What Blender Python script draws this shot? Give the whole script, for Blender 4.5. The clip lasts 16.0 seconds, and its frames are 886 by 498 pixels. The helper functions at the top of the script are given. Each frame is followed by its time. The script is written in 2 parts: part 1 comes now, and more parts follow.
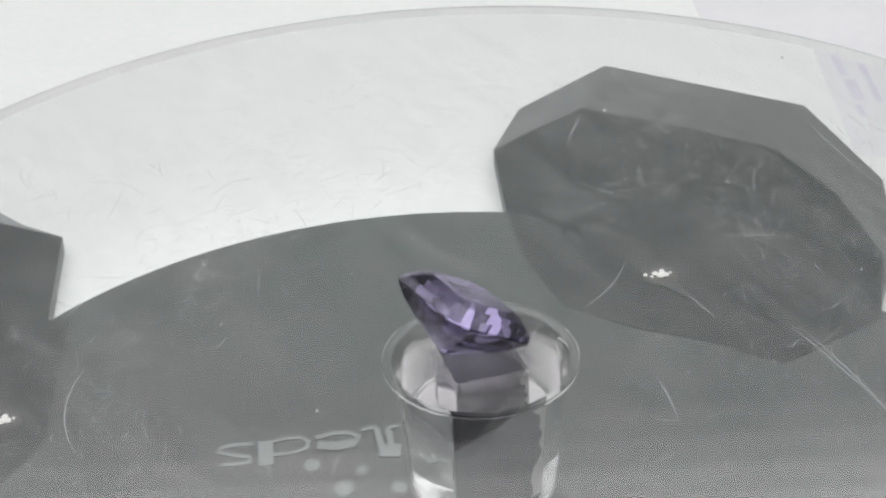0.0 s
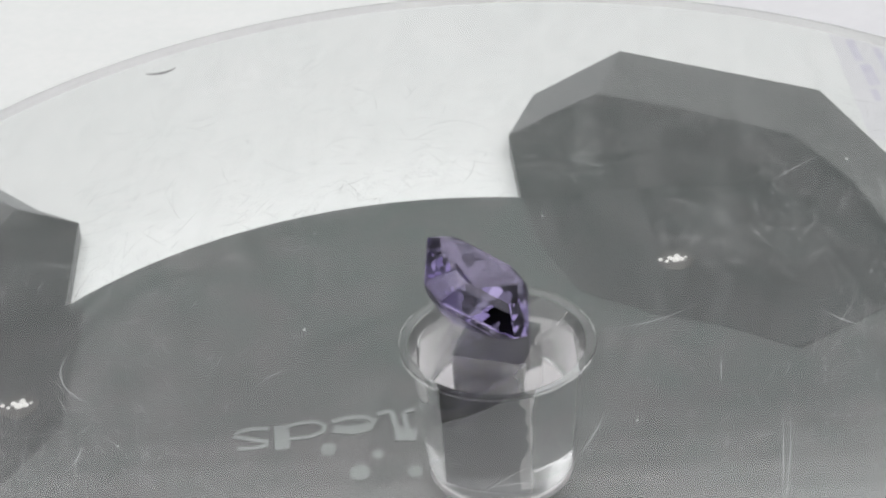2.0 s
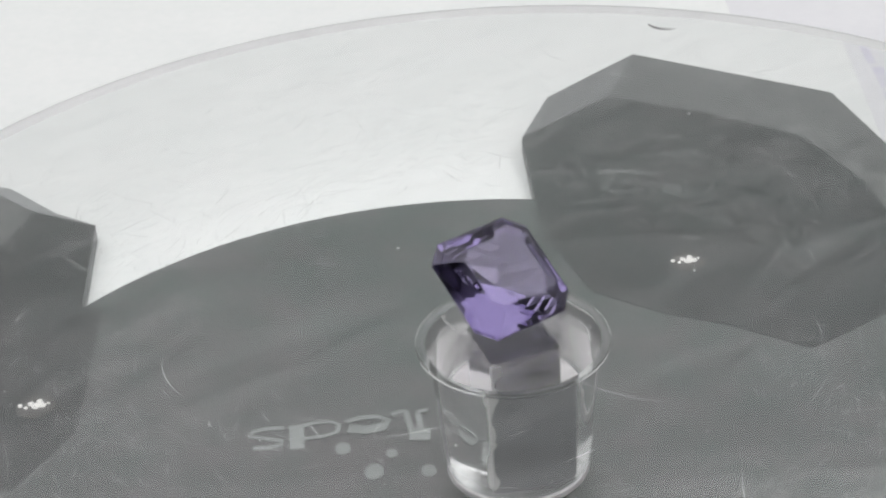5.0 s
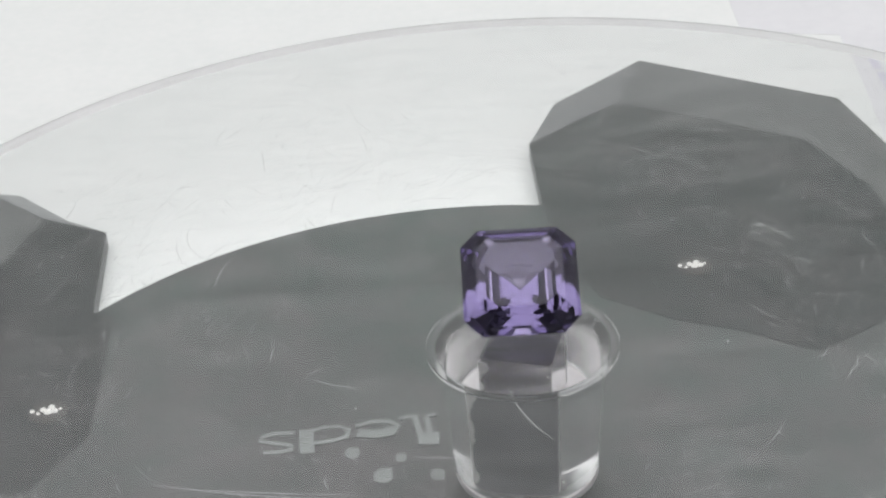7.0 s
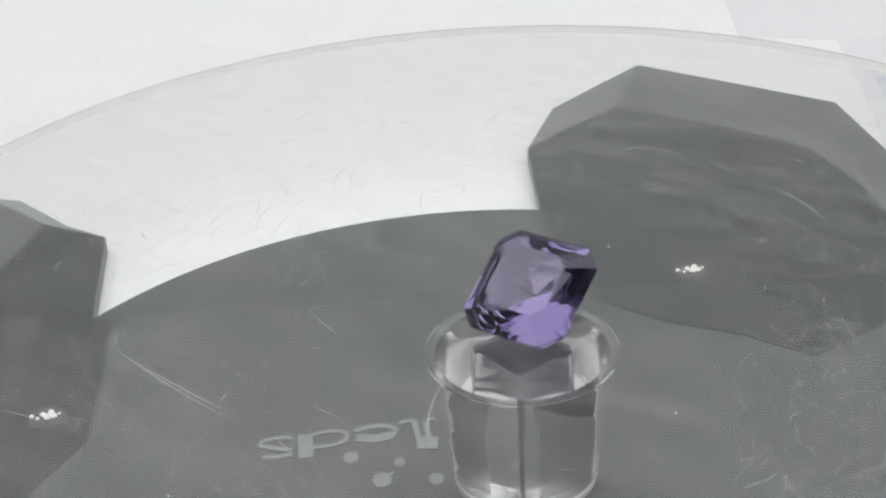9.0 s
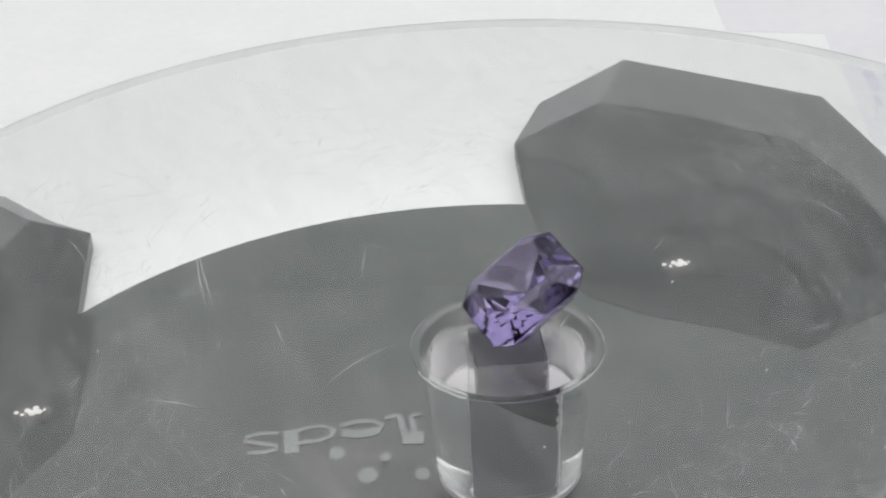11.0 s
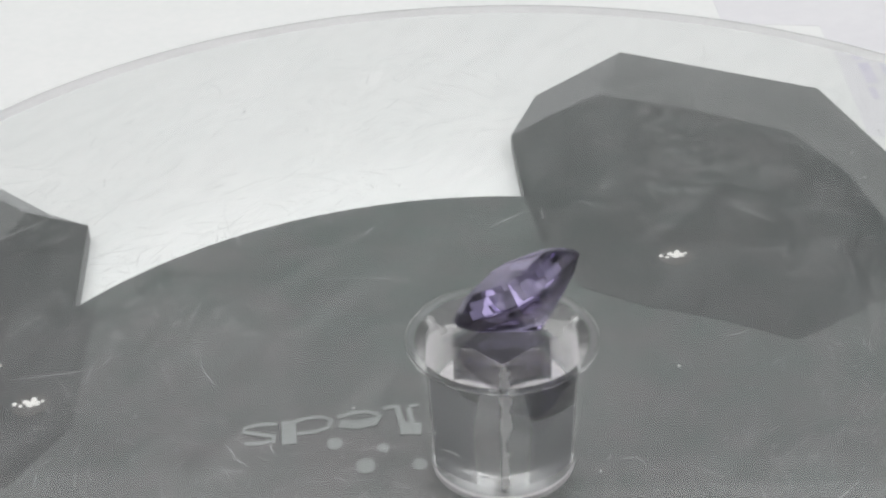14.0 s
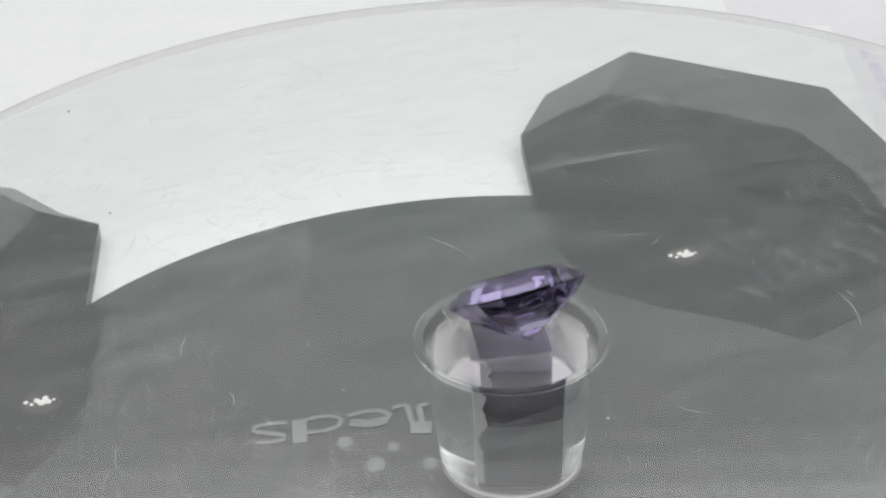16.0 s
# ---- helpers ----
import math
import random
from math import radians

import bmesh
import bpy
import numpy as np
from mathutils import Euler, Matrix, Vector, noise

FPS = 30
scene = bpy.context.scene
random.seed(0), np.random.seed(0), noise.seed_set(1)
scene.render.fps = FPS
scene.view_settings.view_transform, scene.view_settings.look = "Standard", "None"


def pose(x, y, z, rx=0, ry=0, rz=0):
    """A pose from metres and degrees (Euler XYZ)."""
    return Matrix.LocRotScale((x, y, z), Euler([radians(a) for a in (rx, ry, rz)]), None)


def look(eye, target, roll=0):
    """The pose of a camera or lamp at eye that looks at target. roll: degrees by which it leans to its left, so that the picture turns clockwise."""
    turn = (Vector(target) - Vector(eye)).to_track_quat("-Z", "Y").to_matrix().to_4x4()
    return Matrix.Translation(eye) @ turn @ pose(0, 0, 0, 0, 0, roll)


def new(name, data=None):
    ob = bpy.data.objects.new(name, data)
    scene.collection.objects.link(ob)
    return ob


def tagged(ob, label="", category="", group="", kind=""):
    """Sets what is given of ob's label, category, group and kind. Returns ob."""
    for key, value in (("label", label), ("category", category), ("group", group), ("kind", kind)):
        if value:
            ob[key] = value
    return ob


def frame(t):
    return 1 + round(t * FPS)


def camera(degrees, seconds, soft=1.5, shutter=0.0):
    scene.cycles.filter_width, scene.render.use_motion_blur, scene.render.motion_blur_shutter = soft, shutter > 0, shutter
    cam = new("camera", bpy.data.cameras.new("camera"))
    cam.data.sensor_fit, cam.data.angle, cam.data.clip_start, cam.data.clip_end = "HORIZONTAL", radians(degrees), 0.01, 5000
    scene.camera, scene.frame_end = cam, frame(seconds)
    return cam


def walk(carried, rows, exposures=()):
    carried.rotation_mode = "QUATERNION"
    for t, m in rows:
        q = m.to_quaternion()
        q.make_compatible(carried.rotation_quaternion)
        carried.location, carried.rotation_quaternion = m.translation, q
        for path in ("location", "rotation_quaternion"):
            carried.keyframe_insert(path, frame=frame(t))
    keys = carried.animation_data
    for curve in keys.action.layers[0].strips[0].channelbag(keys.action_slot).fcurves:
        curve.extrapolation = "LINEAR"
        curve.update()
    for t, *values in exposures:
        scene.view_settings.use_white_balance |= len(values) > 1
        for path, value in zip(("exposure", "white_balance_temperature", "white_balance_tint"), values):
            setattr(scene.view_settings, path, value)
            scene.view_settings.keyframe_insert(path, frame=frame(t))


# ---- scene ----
MM = 0.001

# ---- camera ----
cam = camera(27.53, 16.0, soft=2.4)
walk(cam, [
    (0, look((-0.00415, -0.09977, 0.06752), (-0.00258, 0.00376, 0.00492), -1.84)),
    (0.5, look((-0.00410, -0.09967, 0.06733), (-0.00294, 0.00368, 0.00442), -2.01)),
    (1, look((-0.00398, -0.09988, 0.06712), (-0.00322, 0.00350, 0.00424), -2.10)),
    (1.5, look((-0.00393, -0.09990, 0.06722), (-0.00339, 0.00328, 0.00402), -2.18)),
    (2, look((-0.00415, -0.10015, 0.06743), (-0.00365, 0.00301, 0.00420), -2.25)),
    (2.5, look((-0.00422, -0.10049, 0.06744), (-0.00378, 0.00268, 0.00423), -2.29)),
    (3, look((-0.00398, -0.10058, 0.06731), (-0.00392, 0.00269, 0.00425), -2.32)),
    (3.5, look((-0.00399, -0.10076, 0.06722), (-0.00405, 0.00257, 0.00426), -2.39)),
    (4, look((-0.00408, -0.10088, 0.06737), (-0.00427, 0.00243, 0.00437), -2.46)),
    (6.5, look((-0.00390, -0.10195, 0.06789), (-0.00494, 0.00168, 0.00542), -2.87)),
    (7, look((-0.00393, -0.10218, 0.06806), (-0.00504, 0.00148, 0.00567), -2.98)),
    (7.5, look((-0.00395, -0.10225, 0.06816), (-0.00505, 0.00150, 0.00591), -3.04)),
    (8, look((-0.00398, -0.10237, 0.06835), (-0.00511, 0.00138, 0.00610), -3.04)),
    (8.5, look((-0.00391, -0.10254, 0.06829), (-0.00495, 0.00130, 0.00618), -3.01)),
    (9, look((-0.00388, -0.10239, 0.06835), (-0.00491, 0.00138, 0.00612), -3.00)),
    (11.5, look((-0.00333, -0.10223, 0.06804), (-0.00357, 0.00134, 0.00548), -2.90)),
    (12, look((-0.00320, -0.10226, 0.06808), (-0.00340, 0.00124, 0.00540), -2.83)),
    (12.5, look((-0.00326, -0.10240, 0.06802), (-0.00342, 0.00112, 0.00537), -2.88)),
    (13, look((-0.00320, -0.10219, 0.06792), (-0.00343, 0.00128, 0.00519), -2.91)),
    (13.5, look((-0.00338, -0.10238, 0.06783), (-0.00350, 0.00108, 0.00508), -2.93)),
    (14, look((-0.00362, -0.10267, 0.06789), (-0.00376, 0.00082, 0.00520), -2.97)),
    (14.5, look((-0.00336, -0.10286, 0.06805), (-0.00379, 0.00060, 0.00531), -2.96)),
    (15, look((-0.00352, -0.10300, 0.06812), (-0.00397, 0.00048, 0.00540), -3.00)),
    (15.5, look((-0.00366, -0.10292, 0.06803), (-0.00435, 0.00053, 0.00528), -3.02)),
    (16, look((-0.00382, -0.10283, 0.06822), (-0.00447, 0.00057, 0.00537), -3.03)),
])

# ---- light ----
world = bpy.data.worlds.new("world")
scene.world = world
world.use_nodes = True
world.node_tree.nodes["Background"].inputs[0].default_value = (0.9, 0.95, 1.0, 1)
world.node_tree.nodes["Background"].inputs[1].default_value = 0.35


def panel_lamp(name, x, y, z, w, h, power, target):
    data = bpy.data.lights.new(name, "AREA")
    data.shape, data.size, data.size_y, data.energy = "RECTANGLE", w * MM, h * MM, power
    data.color = (1.0, 0.985, 0.995)
    ob = new(name, data)
    ob.matrix_world = look((x * MM, y * MM, z * MM), (target[0] * MM, target[1] * MM, target[2] * MM))
    return ob


panel_lamp("tent_lamp", 0, 68, 186, 460, 256, 0.556, (0, 68.01, 0))
# the panel's light falls off towards its far edge
for y, power in ((201, 0.0135), (211, 0.0062), (221, 0.0022)):
    panel_lamp("tent_lamp_edge", 0, y, 186, 460, 10, power, (0, y + 0.01, 0))


# ---- materials ----
def material(name, color, rough=0.5, metal=0.0, spec=0.5):
    m = bpy.data.materials.new(name)
    m.use_nodes = True
    b = m.node_tree.nodes["Principled BSDF"]
    b.inputs["Base Color"].default_value = (*color, 1)
    b.inputs["Roughness"].default_value = rough
    b.inputs["Metallic"].default_value = metal
    b.inputs["Specular IOR Level"].default_value = spec
    return m


def grain(m, scale, low, high, detail=6.0, bump=0.0, scale2=None):
    """Colour varied at two scales, and fine relief."""
    t = m.node_tree
    b = t.nodes["Principled BSDF"]
    co = t.nodes.new("ShaderNodeTexCoord")
    n1, n2 = t.nodes.new("ShaderNodeTexNoise"), t.nodes.new("ShaderNodeTexNoise")
    n1.inputs["Scale"].default_value, n1.inputs["Detail"].default_value = scale, detail
    n2.inputs["Scale"].default_value = scale2 or scale * 0.12
    add = t.nodes.new("ShaderNodeMath")
    add.operation = "MULTIPLY_ADD"
    add.inputs[1].default_value = 0.5
    half = t.nodes.new("ShaderNodeMath")
    half.operation = "MULTIPLY"
    half.inputs[1].default_value = 0.5
    ramp = t.nodes.new("ShaderNodeValToRGB")
    ramp.color_ramp.elements[0].position, ramp.color_ramp.elements[1].position = 0.35, 0.65
    ramp.color_ramp.elements[0].color, ramp.color_ramp.elements[1].color = (*low, 1), (*high, 1)
    t.links.new(co.outputs["Object"], n1.inputs["Vector"])
    t.links.new(co.outputs["Object"], n2.inputs["Vector"])
    t.links.new(n2.outputs["Fac"], half.inputs[0])
    t.links.new(n1.outputs["Fac"], add.inputs[0])
    t.links.new(half.outputs[0], add.inputs[2])
    t.links.new(add.outputs[0], ramp.inputs[0])
    t.links.new(ramp.outputs[0], b.inputs["Base Color"])
    if bump:
        bp = t.nodes.new("ShaderNodeBump")
        bp.inputs["Strength"].default_value, bp.inputs["Distance"].default_value = bump, 0.0001
        t.links.new(n1.outputs["Fac"], bp.inputs["Height"])
        t.links.new(bp.outputs["Normal"], b.inputs["Normal"])
    return m


def clear(name, color, ior, rough=0.0):
    m = bpy.data.materials.new(name)
    m.use_nodes = True
    t = m.node_tree
    t.nodes.remove(t.nodes["Principled BSDF"])
    g = t.nodes.new("ShaderNodeBsdfGlass")
    g.inputs["Color"].default_value = (*color, 1)
    g.inputs["IOR"].default_value, g.inputs["Roughness"].default_value = ior, rough
    t.links.new(g.outputs[0], t.nodes["Material Output"].inputs["Surface"])
    return m


def wavy(m, scale, strength):
    """Slight unevenness of moulded acrylic."""
    t = m.node_tree
    co, n, bp = t.nodes.new("ShaderNodeTexCoord"), t.nodes.new("ShaderNodeTexNoise"), t.nodes.new("ShaderNodeBump")
    n.inputs["Scale"].default_value, n.inputs["Detail"].default_value = scale, 2.0
    bp.inputs["Strength"].default_value, bp.inputs["Distance"].default_value = strength, 0.0003
    t.links.new(co.outputs["Object"], n.inputs["Vector"])
    t.links.new(n.outputs["Fac"], bp.inputs["Height"])
    t.links.new(bp.outputs["Normal"], t.nodes["Glass BSDF"].inputs["Normal"])
    return m


def frosted(name, color):
    """A sawn edge that light both strikes and passes."""
    m = bpy.data.materials.new(name)
    m.use_nodes = True
    t = m.node_tree
    t.nodes.remove(t.nodes["Principled BSDF"])
    d, s, mix = t.nodes.new("ShaderNodeBsdfDiffuse"), t.nodes.new("ShaderNodeBsdfTranslucent"), t.nodes.new("ShaderNodeMixShader")
    d.inputs["Color"].default_value = s.inputs["Color"].default_value = (*color, 1)
    mix.inputs[0].default_value = 0.45
    t.links.new(d.outputs[0], mix.inputs[1])
    t.links.new(s.outputs[0], mix.inputs[2])
    t.links.new(mix.outputs[0], t.nodes["Material Output"].inputs["Surface"])
    return m


def glowing(name, color, strength):
    m = bpy.data.materials.new(name)
    m.use_nodes = True
    b = m.node_tree.nodes["Principled BSDF"]
    b.inputs["Base Color"].default_value = (0.1, 0.1, 0.1, 1)
    b.inputs["Emission Color"].default_value = (*color, 1)
    b.inputs["Emission Strength"].default_value = strength
    return m


def veil(m, cover):
    """Half-covering marks: the rest lets the ground show through."""
    t = m.node_tree
    mix, tr = t.nodes.new("ShaderNodeMixShader"), t.nodes.new("ShaderNodeBsdfTransparent")
    mix.inputs[0].default_value = cover
    t.links.new(tr.outputs[0], mix.inputs[1])
    t.links.new(t.nodes["Principled BSDF"].outputs[0], mix.inputs[2])
    t.links.new(mix.outputs[0], t.nodes["Material Output"].inputs["Surface"])
    return m


PAPER = grain(material("paper", (0.8, 0.81, 0.8), 0.85), 900, (0.78, 0.80, 0.79), (0.82, 0.83, 0.82), bump=0.05)
FABRIC = grain(material("tent_fabric", (0.8, 0.8, 0.8), 0.9), 300, (0.76, 0.77, 0.77), (0.82, 0.83, 0.83))
# Dark grey for unseen front surfaces, so that little light comes from there.
DIM = grain(material("dim_tent_side", (0.2, 0.2, 0.2), 0.9), 20, (0.14, 0.14, 0.15), (0.22, 0.22, 0.22))
PLATE = grain(material("grey_plate", (0.06, 0.065, 0.063), 0.45), 260, (0.062, 0.077, 0.073), (0.107, 0.102, 0.104))
# Pod bevel grey, lighter than the top: light on slopes put into colour.
LIT_EDGE = grain(material("lit_edge", (0.09, 0.092, 0.092), 0.4), 240, (0.115, 0.12, 0.118), (0.135, 0.14, 0.138))
TABLE = grain(material("dark_pod_top", (0.03, 0.032, 0.033), 0.35), 220, (0.029, 0.036, 0.035), (0.059, 0.057, 0.058))
# Pale grey puts into colour the light a sloping bevel would catch.
LIT_FACET = grain(material("lit_facet", (0.3, 0.31, 0.31), 0.5), 240, (0.27, 0.28, 0.28), (0.33, 0.34, 0.34))
# Side bevel of the right pod, lightened further as if lit.
LIT_SIDE = grain(material("lit_side", (0.17, 0.175, 0.175), 0.45), 240, (0.16, 0.165, 0.165), (0.185, 0.19, 0.19))
PRINT = grain(material("pale_print", (0.2, 0.21, 0.205), 0.6), 900, (0.20, 0.215, 0.21), (0.26, 0.275, 0.27))
ACRYLIC = clear("clear_acrylic", (0.985, 0.99, 0.988), 1.49)
HUB_ACRYLIC = wavy(clear("hub_acrylic", (0.985, 0.985, 0.985), 1.49), 260, 0.05)
GROUND_ACRYLIC = clear("ground_acrylic", (0.97, 0.97, 0.97), 1.49, 0.3)
RIM = frosted("sawn_edge", (0.95, 0.955, 0.95))
# Matt white puts into colour the light that the disc's clear edge gathers.
BEVEL = material("lit_white_bevel", (0.97, 0.97, 0.97), 0.7)
PIN = grain(material("dark_pin", (0.03, 0.03, 0.033), 0.5), 500, (0.014, 0.014, 0.017), (0.026, 0.026, 0.03))
SHAFT = grain(material("satin_shaft", (0.16, 0.162, 0.17), 0.3), 500, (0.25, 0.253, 0.265), (0.3, 0.303, 0.315))
PAD = grain(material("pale_plastic", (0.8, 0.78, 0.79), 0.5), 400, (0.54, 0.52, 0.53), (0.64, 0.62, 0.63))
SPINEL = clear("violet_stone", (0.64, 0.61, 0.73), 1.72)
GLOW = glowing("led_light", (1.0, 0.98, 0.95), 0.75)
# Brownish cup colour that stands in for the soft halo round each lamp.
HALO = grain(material("led_halo_cup", (0.3, 0.28, 0.26), 0.5), 900, (0.06, 0.058, 0.055), (0.11, 0.104, 0.1))
FAINT = veil(material("faint_scratch", (0.93, 0.95, 0.94), 0.5), 0.14)
SCRATCH = veil(material("scratch", (0.93, 0.95, 0.94), 0.5), 0.42)
HAIR = veil(material("deep_scratch", (0.93, 0.95, 0.95), 0.5), 0.68)


def smudged(name):
    """A greasy film so thin that only its streaks and specks show."""
    m = material(name, (0.85, 0.87, 0.86), 0.6)
    t = m.node_tree
    co, mp = t.nodes.new("ShaderNodeTexCoord"), t.nodes.new("ShaderNodeMapping")
    mp.inputs["Scale"].default_value, mp.inputs["Rotation"].default_value = (1, 3.5, 1), (0, 0, 0.6)
    n1, n2 = t.nodes.new("ShaderNodeTexNoise"), t.nodes.new("ShaderNodeTexNoise")
    n1.inputs["Scale"].default_value, n1.inputs["Detail"].default_value, n1.inputs["Roughness"].default_value = 90, 9, 0.7
    n2.inputs["Scale"].default_value, n2.inputs["Detail"].default_value = 2600, 3
    r1, r2 = t.nodes.new("ShaderNodeMapRange"), t.nodes.new("ShaderNodeMapRange")
    for r, a, b, top in ((r1, 0.45, 0.80, 0.05), (r2, 0.66, 0.75, 0.0)):
        r.inputs["From Min"].default_value, r.inputs["From Max"].default_value, r.inputs["To Max"].default_value = a, b, top
    add = t.nodes.new("ShaderNodeMath")
    mix, tr = t.nodes.new("ShaderNodeMixShader"), t.nodes.new("ShaderNodeBsdfTransparent")
    t.links.new(co.outputs["Object"], mp.inputs["Vector"])
    t.links.new(mp.outputs["Vector"], n1.inputs["Vector"])
    t.links.new(co.outputs["Object"], n2.inputs["Vector"])
    t.links.new(n1.outputs["Fac"], r1.inputs["Value"])
    t.links.new(n2.outputs["Fac"], r2.inputs["Value"])
    t.links.new(r1.outputs[0], add.inputs[0])
    t.links.new(r2.outputs[0], add.inputs[1])
    t.links.new(add.outputs[0], mix.inputs[0])
    t.links.new(tr.outputs[0], mix.inputs[1])
    t.links.new(t.nodes["Principled BSDF"].outputs[0], mix.inputs[2])
    t.links.new(mix.outputs[0], t.nodes["Material Output"].inputs["Surface"])
    return m


GLUE = veil(material("dried_glue", (0.9, 0.9, 0.89), 0.6), 0.75)
SMUDGE = smudged("smudge")
DUST = material("dust", (0.8, 0.8, 0.8), 0.8)
LINT = material("dark_lint", (0.2, 0.2, 0.2), 0.8)
SHEET = grain(material("sheet_paper", (0.74, 0.74, 0.76), 0.85), 700, (0.72, 0.72, 0.745), (0.76, 0.76, 0.78))
PURPLE = grain(material("purple_ink", (0.45, 0.4, 0.62), 0.8), 500, (0.60, 0.585, 0.69), (0.70, 0.69, 0.75))


# ---- mesh helpers ----
def part(name, bm, mat, parent=None, label=""):
    me = bpy.data.meshes.new(name)
    bm.normal_update()
    bm.to_mesh(me)
    bm.free()
    me.materials.append(mat)
    ob = new(name, me)
    if parent:
        ob.parent = parent
    return tagged(ob, label)


def prism(points, z0, z1, inset=0.0):
    """A plate of that outline in millimetres, its top edge drawn in a little."""
    bm = bmesh.new()
    cx = sum(p[0] for p in points) / len(points)
    cy = sum(p[1] for p in points) / len(points)
    low, top = [], []
    for x, y in points:
        d = math.hypot(x - cx, y - cy) or 1
        k = 1 - inset / d
        low.append(bm.verts.new((x * MM, y * MM, z0 * MM)))
        top.append(bm.verts.new(((cx + (x - cx) * k) * MM, (cy + (y - cy) * k) * MM, z1 * MM)))
    n = len(points)
    bm.faces.new(top)
    bm.faces.new(low[::-1])
    for i in range(n):
        bm.faces.new((low[i], low[(i + 1) % n], top[(i + 1) % n], top[i]))
    bmesh.ops.recalc_face_normals(bm, faces=bm.faces)
    return bm


def ring(cx, cy, r, n=96, a0=0.0, squash=1.0):
    return [(cx + r * math.cos(a0 + 2 * math.pi * i / n), cy + squash * r * math.sin(a0 + 2 * math.pi * i / n)) for i in range(n)]


def lathe(profile, n=96, close=True):
    """A turned solid: rows of (radius, z) in millimetres from the top centre down to the bottom centre."""
    bm = bmesh.new()
    loops = []
    for r, z in profile:
        loops.append([bm.verts.new((r * MM * math.cos(2 * math.pi * i / n), r * MM * math.sin(2 * math.pi * i / n), z * MM)) for i in range(n)])
    for a, b in zip(loops, loops[1:]):
        for i in range(n):
            bm.faces.new((a[i], b[i], b[(i + 1) % n], a[(i + 1) % n])).smooth = True
    if close:
        bm.faces.new(loops[0])
        bm.faces.new(loops[-1][::-1])
    bmesh.ops.recalc_face_normals(bm, faces=bm.faces)
    for e in bm.edges:
        if len(e.link_faces) == 2 and e.calc_face_angle() > 0.5:
            e.smooth = False
    return bm


# ---- setting ----
GROUND = -16.47


def setting():
    bm = prism([(-400, -300), (400, -300), (400, 500), (-400, 500)], GROUND - 3, GROUND)
    tagged(part("ground", bm, PAPER), "white paper sheet under the lamp base", "table top", kind="structure")

    def wall(name, x0, x1, y0, y1, z0, z1, mat):
        bm = prism([(x0, y0), (x1, y0), (x1, y1), (x0, y1)], z0, z1)
        tagged(part(name, bm, mat), "unseen light tent side that bounces or dims light", "wall", kind="structure")

    # Unseen tent; the north wall stands close to brighten the disc's reflection.
    wall("wall_north", -260, 260, 330, 334, GROUND, 190, FABRIC)
    wall("wall_east", 260, 264, -300, 334, GROUND, 190, FABRIC)
    wall("wall_west", -264, -260, -300, 334, GROUND, 190, FABRIC)
    # Front wall and front ceiling are out of view, added dim to darken that side.
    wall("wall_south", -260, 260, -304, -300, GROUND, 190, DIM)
    wall("ceiling", -264, 264, -60, 334, 190, 194, FABRIC)
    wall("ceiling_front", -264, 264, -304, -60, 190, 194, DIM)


# ---- lamp base ----
TOP = -14.87


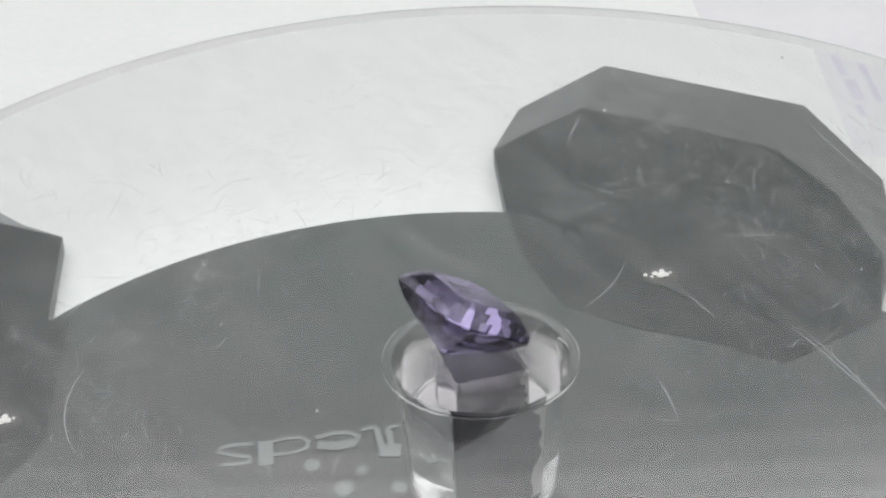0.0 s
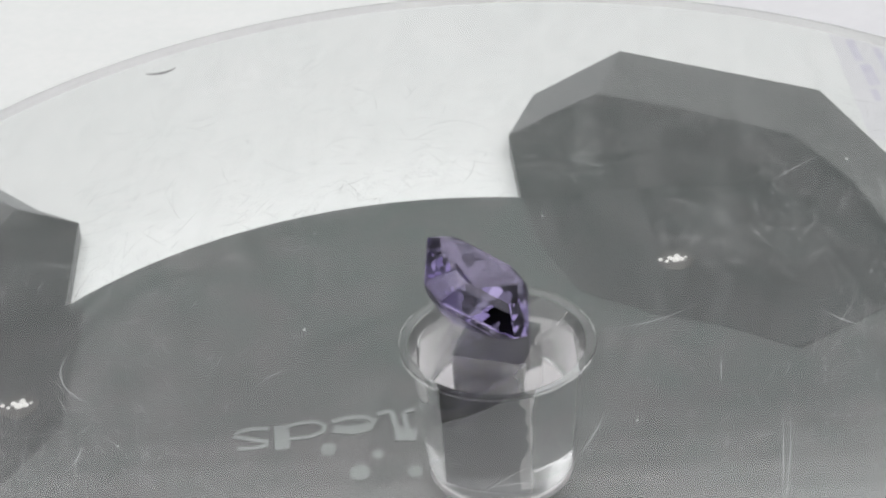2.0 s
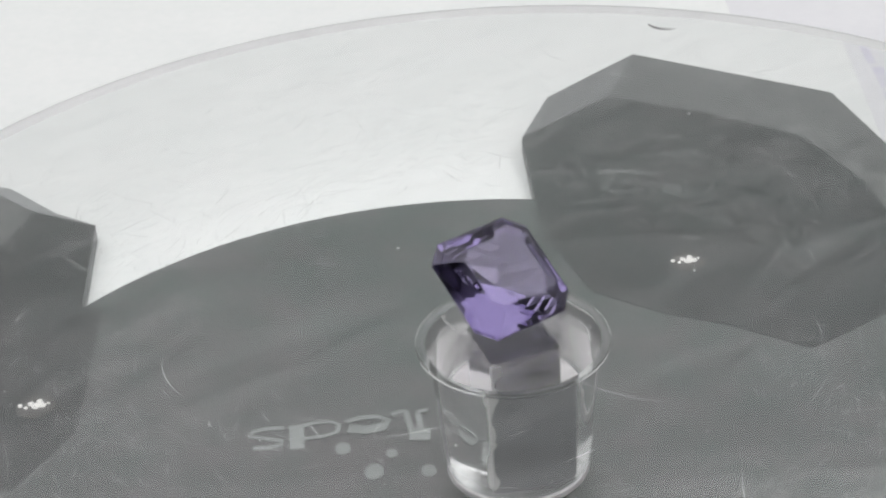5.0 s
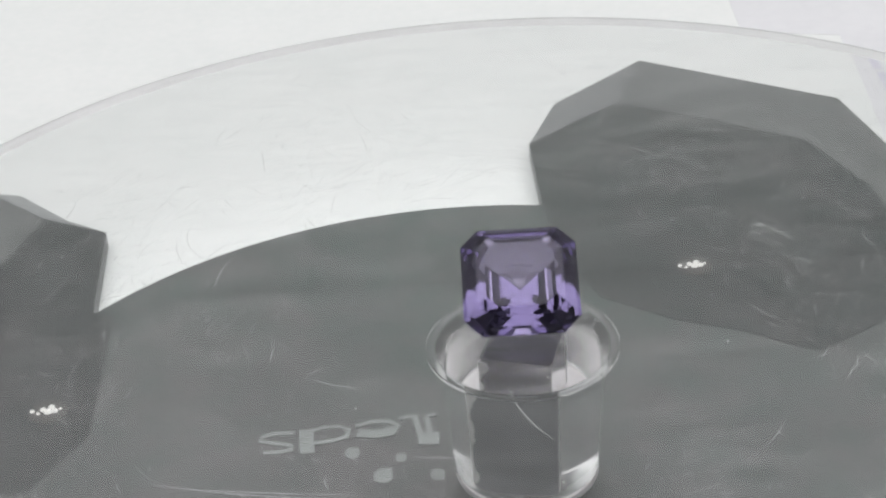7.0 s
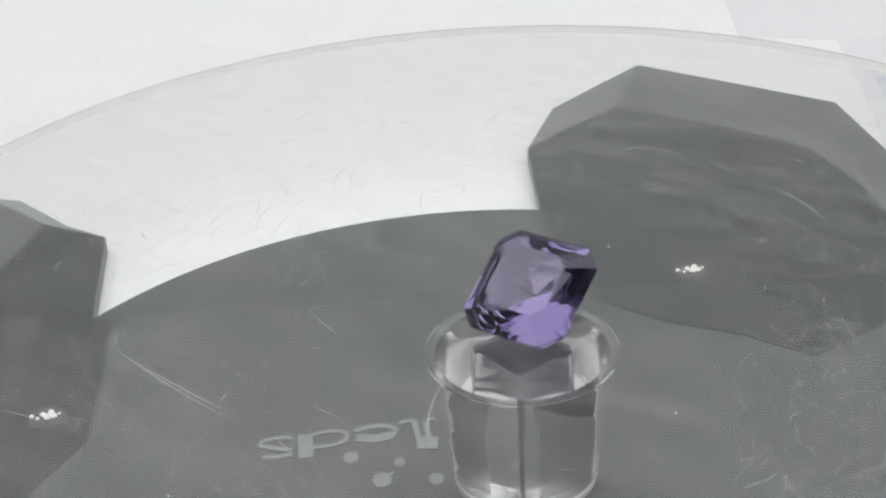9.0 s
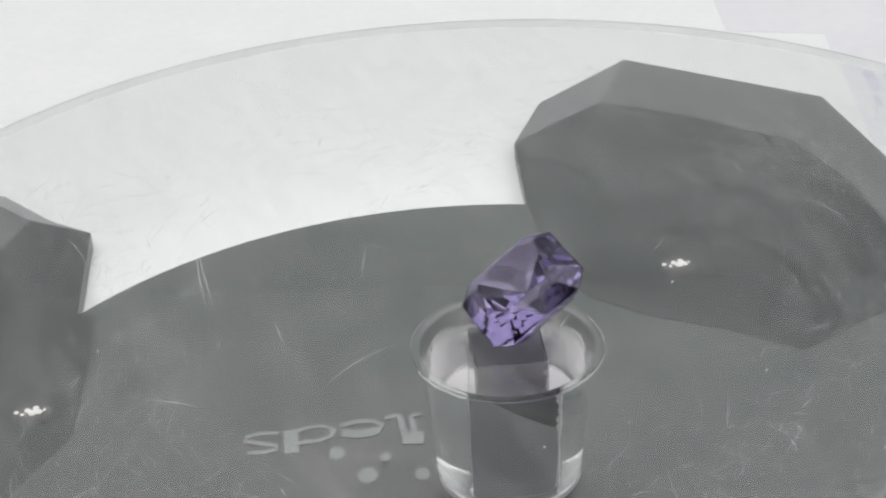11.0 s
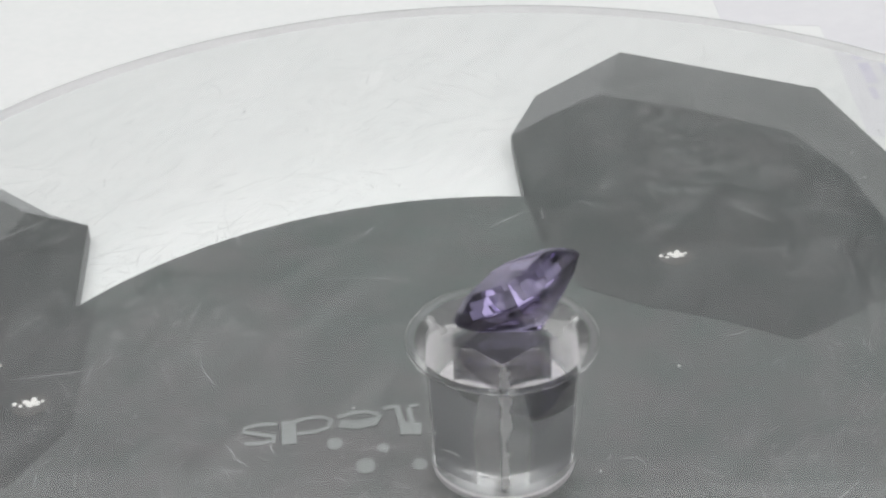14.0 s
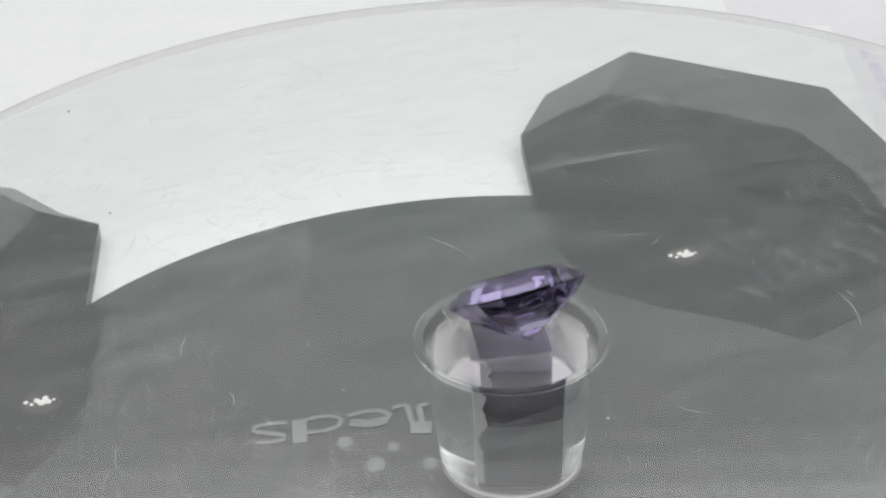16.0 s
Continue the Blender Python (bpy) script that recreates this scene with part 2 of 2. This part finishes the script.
def lamp_base():
    root = new("lamp_base")
    root.location = (0, 0, GROUND * MM)
    root.empty_display_size = 0.01
    tagged(root, "dark grey round lamp base with faceted pods and small lit lamps", "lamp base")

    def add(name, bm, mat, label="", parent=None):
        ob = part(name, bm, mat, parent or root, label)
        if parent is None:
            ob.matrix_parent_inverse = Matrix.Translation((0, 0, -GROUND * MM))
        return ob

    add("base_plate", prism(ring(-2.1, -1.5, 43.1, 160), GROUND, TOP, 0.15), PLATE, "round matt grey plate")
    # right pod
    d, c, b, a, e, f, g, h = (3.8, 41.1), (3.3, 52.9), (6.3, 61.3), (15.9, 70.5), (34.5, 59.7), (38.6, 44.2), (37.0, 33.1), (32.8, 21.9)
    # Bevels are almost flat here; their lighter greys paint how slopes take light.
    pod = add("pod", prism([d, c, b, a, e, f, g, h, (24, 17), (14, 23), (9, 27)], GROUND, TOP + 0.015, 0.05), LIT_EDGE, "grey faceted pod, bevels coloured as if lit")
    add("pod_facet", prism([c, b, a, (12.5, 60.9), (7.6, 56.9)], TOP - 0.4, TOP + 0.025), LIT_SIDE, "flat bevel coloured lighter, as if lit")
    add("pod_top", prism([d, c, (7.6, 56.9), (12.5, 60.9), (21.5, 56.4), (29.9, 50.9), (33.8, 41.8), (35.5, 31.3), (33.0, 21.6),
                          (24.1, 15.7), (18.5, 19.3), (13.3, 21.4), (7.7, 25.2), (4.9, 32.7)], TOP - 0.5, TOP + 0.03), TABLE, "dark pod top")
    # left pod
    add("pod", prism([(-35.1, 26.3), (-35.9, 39.8), (-39.8, 42.2), (-45.1, 47.4), (-60, 50), (-66, 38), (-64, 20), (-54, 6), (-40, -2),
                      (-35.8, 2.5), (-32.8, 9.2), (-33.3, 25.8)], GROUND, TOP + 0.015, 0.05), LIT_EDGE, "grey faceted pod, bevels coloured as if lit")
    # This facet lies flat; its pale colour stands in for light on a slope.
    add("pod_facet", prism([(-35.9, 39.7), (-39.8, 42.1), (-45.1, 47.3), (-48, 48), (-42, 42.7)], TOP - 0.4, TOP + 0.035), LIT_FACET, "flat bevel coloured pale, as if it caught light")
    add("pod_top", prism([(-35.1, 26.3), (-35.9, 39.6), (-42, 42.6), (-43.4, 38), (-50, 20), (-50, 5), (-36.5, 2), (-32.8, 9.2), (-33.3, 25.8)],
                         TOP - 0.5, TOP + 0.03), TABLE, "dark pod top")
    # lit lamps
    for x, y in ((16.1, 29.3), (-36.5, 12.3)):
        # the halo of light is painted as this paler disc under the chips
        cup = add("led", prism(ring(x, y, 1.9, 32), TOP - 0.5, TOP + 0.06, 0.4), HALO, "small lit lamp, its soft halo coloured onto the cup")
        for dx, dy, r in ((0, 0, 0.3), (0.5, 0.1, 0.24), (-0.42, 0.3, 0.22), (0.2, 0.6, 0.22), (-0.75, -0.2, 0.14), (-1.25, 0.1, 0.17), (0.9, 0.35, 0.12)):
            bm = bmesh.new()
            bmesh.ops.create_uvsphere(bm, u_segments=16, v_segments=8, radius=r * 1.15 * MM)
            bmesh.ops.scale(bm, vec=(1, 1, 0.5), verts=bm.verts)
            bmesh.ops.translate(bm, vec=((x + dx) * MM, (y + dy) * MM, (TOP + 0.1) * MM), verts=bm.verts)
            part("chip", bm, GLOW, cup, "glowing white chip")
    # printed mark: plain shapes
    z0, z1 = TOP - 0.2, TOP + 0.04

    def at(u, v):
        """From the mark's own grid to millimetres on the plate."""
        return (-12.6 + (u - 600) / 23.4, 6.75 - (u - 600) * 0.003 + (770 - v) / 14.5)

    level = [z1]

    def stroke(pts, w):
        """A flat bar along a line, w its half width."""
        bm = bmesh.new()
        level[0] += 0.006
        P = [Vector((*at(*p), 0)) for p in pts]
        left, right = [], []
        for i, p in enumerate(P):
            t = (P[min(i + 1, len(P) - 1)] - P[max(i - 1, 0)]).normalized()
            nrm = Vector((-t.y, t.x, 0)) * w
            left.append(bm.verts.new(((p + nrm).x * MM, (p + nrm).y * MM, level[0] * MM)))
            right.append(bm.verts.new(((p - nrm).x * MM, (p - nrm).y * MM, level[0] * MM)))
        for i in range(len(P) - 1):
            bm.faces.new((left[i], right[i], right[i + 1], left[i + 1]))
        ext = bmesh.ops.extrude_face_region(bm, geom=bm.faces[:])
        for v in ext["geom"]:
            if isinstance(v, bmesh.types.BMVert):
                v.co.z = z0 * MM
        bmesh.ops.recalc_face_normals(bm, faces=bm.faces)
        return bm

    marks = [
        stroke([(494, 753), (465, 754), (440, 760), (436, 768), (462, 772), (492, 776), (492, 783), (470, 788), (443, 789)], 0.22),
        stroke([(516, 748), (521, 790)], 0.55),
        stroke([(520, 752), (545, 744), (575, 741), (592, 748), (588, 760), (565, 768), (530, 772)], 0.2),
        stroke([(604, 742), (630, 734), (660, 732), (678, 740), (672, 750), (640, 756)], 0.25),
        stroke([(608, 754), (640, 757), (672, 750)], 0.5),
        stroke([(683, 728), (705, 722), (709, 724), (722, 768)], 0.22),
        stroke([(716, 764), (752, 764)], 0.75),
        stroke([(730, 726), (738, 762)], 0.22),
        stroke([(730, 724), (748, 720)], 0.2),
    ]
    for bm in marks:
        add("printed_mark", bm, PRINT)
    for u, v, r in ((655, 828, 0.72), (600, 789, 0.58), (685, 797, 0.42), (748, 826, 0.55)):
        x, y = at(u, v)
        add("printed_dot", prism(ring(x, y, r, 24, squash=1.25), z0, z1), PRINT)
    return root


# ---- printed sheet ----
def printed_sheet():
    root = new("printed_sheet")
    root.location = (40 * MM, 80 * MM, GROUND * MM)
    root.empty_display_size = 0.01
    tagged(root, "thin off-white paper sheet with pale purple print", "paper")
    back = Matrix.Translation((-40 * MM, -80 * MM, -GROUND * MM))
    part("sheet", prism([(28.5, 82), (39, 80), (38.0, 52), (70, 46), (100, 130), (28, 135)], GROUND + 0.004, GROUND + 0.03), SHEET, root).matrix_parent_inverse = back
    for x, y, w, h in ((40.7, 71.6, 0.45, 2.6), (41.0, 65.8, 0.6, 2.4), (40.6, 61.2, 0.35, 1.3), (43.0, 67.5, 0.35, 4.5)):
        bm = prism([(x - w, y - h), (x + w, y - h), (x + w, y + h), (x - w, y + h)], GROUND + 0.02, GROUND + 0.036)
        part("print_bar", bm, PURPLE, root).matrix_parent_inverse = back


# ---- turntable ----
def square_loop(side, n, turn):
    """n points round a square, corners included."""
    pts = []
    for i in range(n):
        q, k = divmod(i, n // 4)
        s = -1 + 2 * k / (n // 4)
        x, y = ((s, -1), (1, s), (-s, 1), (-1, -s))[q]
        p, inner = Vector((x * side / 2, y * side / 2)), side / 2 - 0.3
        core = Vector((max(-inner, min(inner, p.x)), max(-inner, min(inner, p.y))))
        if (p - core).length > 0.3:
            p = core + (p - core).normalized() * 0.3
        pts.append(Matrix.Rotation(turn, 2) @ p)
    return pts


def hub_mesh():
    n = 96
    bm = bmesh.new()
    turn = radians(-16)
    off = radians(-135) + turn
    profile = [(6.62, -3.02), (6.68, -3.08), (6.68, -3.24), (6.6, -3.34), (6.0, -3.42), (5.92, -3.6), (5.6, -7.0), (5.17, -12.5), (5.12, -12.85), (4.9, -13.1)]
    outer = [[bm.verts.new((r * MM * math.cos(off + 2 * math.pi * i / n), r * MM * math.sin(off + 2 * math.pi * i / n), z * MM)) for i in range(n)] for r, z in profile]
    sq = square_loop(5.0, n, turn)
    top = [bm.verts.new((p.x * MM, p.y * MM, -3.02 * MM)) for p in sq]
    low = [bm.verts.new((p.x * MM, p.y * MM, -13.1 * MM)) for p in sq]
    for a, b in zip(outer, outer[1:]):
        for i in range(n):
            bm.faces.new((a[i], b[i], b[(i + 1) % n], a[(i + 1) % n])).smooth = True
    for i in range(n):
        j = (i + 1) % n
        bm.faces.new((outer[0][i], outer[0][j], top[j], top[i]))
        bm.faces.new((top[i], top[j], low[j], low[i]))
        bm.faces.new((low[i], low[j], outer[-1][j], outer[-1][i]))
    bmesh.ops.recalc_face_normals(bm, faces=bm.faces)
    for e in bm.edges:
        if len(e.link_faces) == 2 and e.calc_face_angle() > 0.6:
            e.smooth = False
    return bm


def washer_mesh():
    """A round washer with a square hole, under the hub."""
    n = 64
    bm = bmesh.new()
    turn = radians(-16)
    off = radians(-135) + turn
    sq = square_loop(5.02, n, turn)
    rows = [[(r * math.cos(off + 2 * math.pi * i / n), r * math.sin(off + 2 * math.pi * i / n), z) for i in range(n)] for r, z in ((5.0, -13.16), (5.05, -13.2), (5.05, -13.6))]
    rows += [[(q.x, q.y, z) for q in sq] for z in (-13.6, -13.16)]
    rows = [[bm.verts.new((x * MM, y * MM, z * MM)) for x, y, z in row] for row in rows]
    for a, b in zip(rows, rows[1:] + rows[:1]):
        for i in range(n):
            bm.faces.new((a[i], b[i], b[(i + 1) % n], a[(i + 1) % n]))
    bmesh.ops.recalc_face_normals(bm, faces=bm.faces)
    return bm


def peg_mesh(h, tops, lows):
    """A square peg in the socket, its ends level or cut on the slant: heights of its four corners."""
    bm = bmesh.new()
    turn = Matrix.Rotation(radians(-16), 4, "Z")
    corners = [(-h, -h), (h, -h), (h, h), (-h, h)]
    top = [bm.verts.new(turn @ Vector((x * MM, y * MM, z * MM))) for (x, y), z in zip(corners, tops)]
    low = [bm.verts.new(turn @ Vector((x * MM, y * MM, z * MM))) for (x, y), z in zip(corners, lows)]
    bm.faces.new(top)
    bm.faces.new(low[::-1])
    for i in range(4):
        bm.faces.new((low[i], low[(i + 1) % 4], top[(i + 1) % 4], top[i]))
    bmesh.ops.bevel(bm, geom=bm.edges[:], offset=0.06 * MM, segments=2, affect="EDGES")
    bmesh.ops.recalc_face_normals(bm, faces=bm.faces)
    return bm


def seam_mesh(angle, rng):
    """Dried glue along one corner of the socket, with a ragged border on either wall."""
    bm = bmesh.new()
    a = radians(angle)
    corner = Vector((math.cos(a), math.sin(a), 0)) * 2.47 * math.sqrt(2)
    rows = []
    reach = [0.3, 0.3]
    for i in range(41):
        z = -3.6 - 9.2 * i / 40
        reach = [max(0.05, min(0.7, r + rng.gauss(0.003, 0.12))) for r in reach]
        pts = [corner - Vector((math.cos(a + k * math.pi / 4), math.sin(a + k * math.pi / 4), 0)) * r for k, r in ((1, reach[0]), (-1, reach[1]))]
        rows.append([bm.verts.new((p.x * MM, p.y * MM, z * MM)) for p in (pts[0], corner, pts[1])])
    for p, q in zip(rows, rows[1:]):
        for k in (0, 1):
            bm.faces.new((p[k], p[k + 1], q[k + 1], q[k]))
    bmesh.ops.recalc_face_normals(bm, faces=bm.faces)
    bmesh.ops.solidify(bm, geom=bm.faces[:], thickness=-0.04 * MM)
    return bm


def strand(bm, x, y, heading, length, width, bend, z, steps=8):
    """One flat hairline on the disc's face."""
    left, right = [], []
    for i in range(steps + 1):
        k = math.sin(math.pi * (0.06 + 0.88 * i / steps))
        nx, ny = -math.sin(heading) * width * k, math.cos(heading) * width * k
        left.append(bm.verts.new(((x + nx) * MM, (y + ny) * MM, z * MM)))
        right.append(bm.verts.new(((x - nx) * MM, (y - ny) * MM, z * MM)))
        x += math.cos(heading) * length / steps
        y += math.sin(heading) * length / steps
        heading += bend / steps
    for i in range(steps):
        bm.faces.new((left[i], right[i], right[i + 1], left[i + 1]))


# long scratches and hairs: start, heading, length, bend
DEEP = [(11.4, -38.7, 2.81, 13.6, 0.16), (-10.4, -17.4, 3.04, 10.4, -0.08), (2.1, -13.7, 2.31, 7.8, -0.64), (0.7, -21.4, -2.45, 3.9, 0.49), (-24.0, -15.0, -0.31, 13.6, 0.21), (4.7, 27.3, -0.06, 9.7, -0.92), (-8.0, 25.9, 1.13, 7.3, -1.54), (-10.1, -6.5, 2.85, 4.7, -0.22), (-14.4, -4.7, 1.07, 2.0, -0.96), (-21.3, 6.9, 1.74, 5.5, -0.84), (-4.8, 13.7, 1.94, 2.6, 0.82), (21.9, -25.0, 2.22, 6.2, 0.14)]


def turntable():
    root = new("turntable")
    root.empty_display_size = 0.01
    tagged(root, "scratched clear acrylic turntable disc on a clear hub", "turntable")
    plate = part("disc", lathe([(52.98, 0.0), (53.08, -0.05), (53.1, -0.5), (52.3, -1.5)], 220), ACRYLIC, root, "clear scratched acrylic disc")
    hub = part("hub", hub_mesh(), HUB_ACRYLIC, root, "clear acrylic hub with a square socket")
    hub.location = (0.15 * MM, 0.2 * MM, 0.83 * MM)
    hub.data.materials.append(GROUND_ACRYLIC)
    for f in hub.data.polygons:
        if f.normal.z < -0.9 and f.center.z < -12.9 * MM:
            f.material_index = 1
    plate.visible_shadow = hub.visible_shadow = False
    plate.data.materials.append(RIM)
    plate.data.materials.append(BEVEL)
    # the lower bevel is whitened to paint the bright line of the edge
    for f in plate.data.polygons:
        if abs(f.normal.z) < 0.9:
            f.material_index = 2 if f.normal.z < -0.3 else 1
    part("washer", washer_mesh(), PAD, root, "pale plastic washer under the hub").location = hub.location
    pin = part("pin", peg_mesh(2.43, (-3.35,) * 4, (-3.65, -3.65, -7.9, -7.9)), PIN, root, "dark square drive pin with a slanting end")
    pin.location = hub.location
    shaft = part("shaft", peg_mesh(2.43, (-3.68, -3.68, -7.93, -7.93), (-15.69,) * 4), SHAFT, root, "satin grey square shaft in the hub")
    shaft.location = hub.location
    seam_rng = random.Random(3)
    for angle in (209, 29):
        seam = part("glue_seam", seam_mesh(angle, seam_rng), GLUE, root, "ragged whitish glue along a socket corner")
        seam.location = hub.location
    rng = random.Random(5)
    worn = {"faint_wear": (bmesh.new(), FAINT, 1000, 0.034, 1.7), "wear": (bmesh.new(), SCRATCH, 1250, 0.025, 1.1), "bright_wear": (bmesh.new(), HAIR, 300, 0.021, 0.6)}
    level = 0.006
    for name, (bm, mat, count, width, size) in worn.items():
        made = 0
        while made < count:
            r, a = rng.uniform(11, 47), rng.uniform(0, 2 * math.pi)
            x, y = r * math.cos(a), r * math.sin(a)
            patch = 0.5 + 0.9 * noise.noise(Vector((x, y, 3.0)) * 0.11)
            if rng.random() > patch * min(1.0, max(0.04, (r - 14) / 8), max(0.15, (46 - r) / 6)):
                continue
            heading = a + math.pi / 2 + rng.gauss(0, 0.75)
            length = min(7.0, 0.35 + rng.expovariate(1 / size))
            strand(bm, x, y, heading, length, width * rng.uniform(0.5, 1.1), rng.gauss(0, 0.5) + 0.02 * length, level, 8)
            level += 0.000002
            made += 1
        tagged(part(name, bm, mat, root, "fine pale scratches"), kind="stuff")
    film = part("smudge", lathe([(52.0, 0.0045), (52.0, 0.0025)], 96), SMUDGE, root, "faint wiped smudges")
    film.visible_shadow = False
    for x, y, heading, length, bend in DEEP:
        bm = bmesh.new()
        strand(bm, x, y, heading, length, 0.024, bend, 0.016, 20)
        part("deep_scratch", bm, HAIR, root)
    bm = bmesh.new()
    strand(bm, 38.9, 30.4, -1.9, 3.0, 0.2, 1.6, 0.012, 12)
    part("lint", bm, LINT, root, "dark scrap of lint")
    bm = bmesh.new()
    for i in range(330):
        r, a = 51 * math.sqrt(rng.random()), rng.uniform(0, 2 * math.pi)
        s = 0.012 + rng.expovariate(50)
        bmesh.ops.create_icosphere(bm, subdivisions=1, radius=s * MM, matrix=Matrix.Translation((r * math.cos(a) * MM, r * math.sin(a) * MM, s * 0.4 * MM)))
    tagged(part("dust", bm, DUST, root, "white dust specks"), kind="stuff")
    return root


# ---- gemstone ----
def gem_outlines(bm):
    """A square step cut with clipped corners: crown steps, thin girdle, pavilion steps to a short keel."""

    def loop(hx, hy, cut, z):
        pts = [(hx - cut, -hy), (hx, -hy + cut), (hx, hy - cut), (hx - cut, hy), (-hx + cut, hy), (-hx, hy - cut), (-hx, -hy + cut), (-hx + cut, -hy)]
        return [bm.verts.new((x * MM, y * MM, z * MM)) for x, y in pts]

    loops = [loop(2.35, 2.35, 0.76, 1.25), loop(2.95, 2.95, 0.95, 0.94), loop(3.5, 3.5, 1.1, 0.52), loop(3.95, 3.95, 1.22, 0.05), loop(3.95, 3.95, 1.22, -0.07),
             loop(3.2, 3.2, 1.02, -1.02), loop(2.15, 2.15, 0.7, -1.88), loop(0.16, 0.12, 0.05, -3.3)]
    return loops


def facets(first, last, capped):
    """The facets between two of the outlines of the stone, closed by the table or by the keel."""
    bm = bmesh.new()
    loops = gem_outlines(bm)
    kept = loops[first:last + 1]
    for a, b in zip(kept, kept[1:]):
        for i in range(8):
            bm.faces.new((a[i], a[(i + 1) % 8], b[(i + 1) % 8], b[i])[::-1])
    if capped == "table":
        bm.faces.new(loops[0])
    if capped == "keel":
        bm.faces.new(loops[-1][::-1])
    bmesh.ops.delete(bm, geom=[v for v in bm.verts if not v.link_faces], context="VERTS")
    return bm


LEAN = 33.5


def gemstone():
    root = new("gemstone")
    root.empty_display_size = 0.004
    part("crown", facets(0, 3, "table"), SPINEL, root, "violet crown facets round a square table")
    part("girdle", facets(3, 4, ""), SPINEL, root)
    part("pavilion", facets(4, 7, "keel"), SPINEL, root, "violet pavilion steps")
    for o in root.children:
        o.visible_shadow = False
    return tagged(root, "violet square step-cut gemstone lying tilted on the clear disc", "gemstone")


def motions():
    """The disc turns evenly, a little out of true, and carries the stone with it."""
    rows_t, rows_g = [], []
    b = radians(-139.2)
    wobble = Matrix.Rotation(radians(1.02), 4, Vector((math.cos(b), math.sin(b), 0)))
    seat = pose(0.2 * MM, 1.35 * MM, GEM_Z * MM, LEAN, 0, 0)
    for i in range(33):
        t = i * 0.5
        spin = pose(-0.1 * MM, 0.12 * MM, 0, 0, 0, -17.4 * (t - 7.0)) @ wobble
        rows_t.append((t, spin))
        rows_g.append((t, spin @ seat))
    walk(table, rows_t)
    walk(stone, rows_g)


setting()
lamp_base()
printed_sheet()
table = turntable()
stone = gemstone()
# lowest corner of the leaning stone stands on the disc
turned = Matrix.Rotation(radians(LEAN), 3, "X")
GEM_Z = -min((turned @ v.co).z for o in stone.children for v in o.data.vertices) / MM + 0.02
motions()
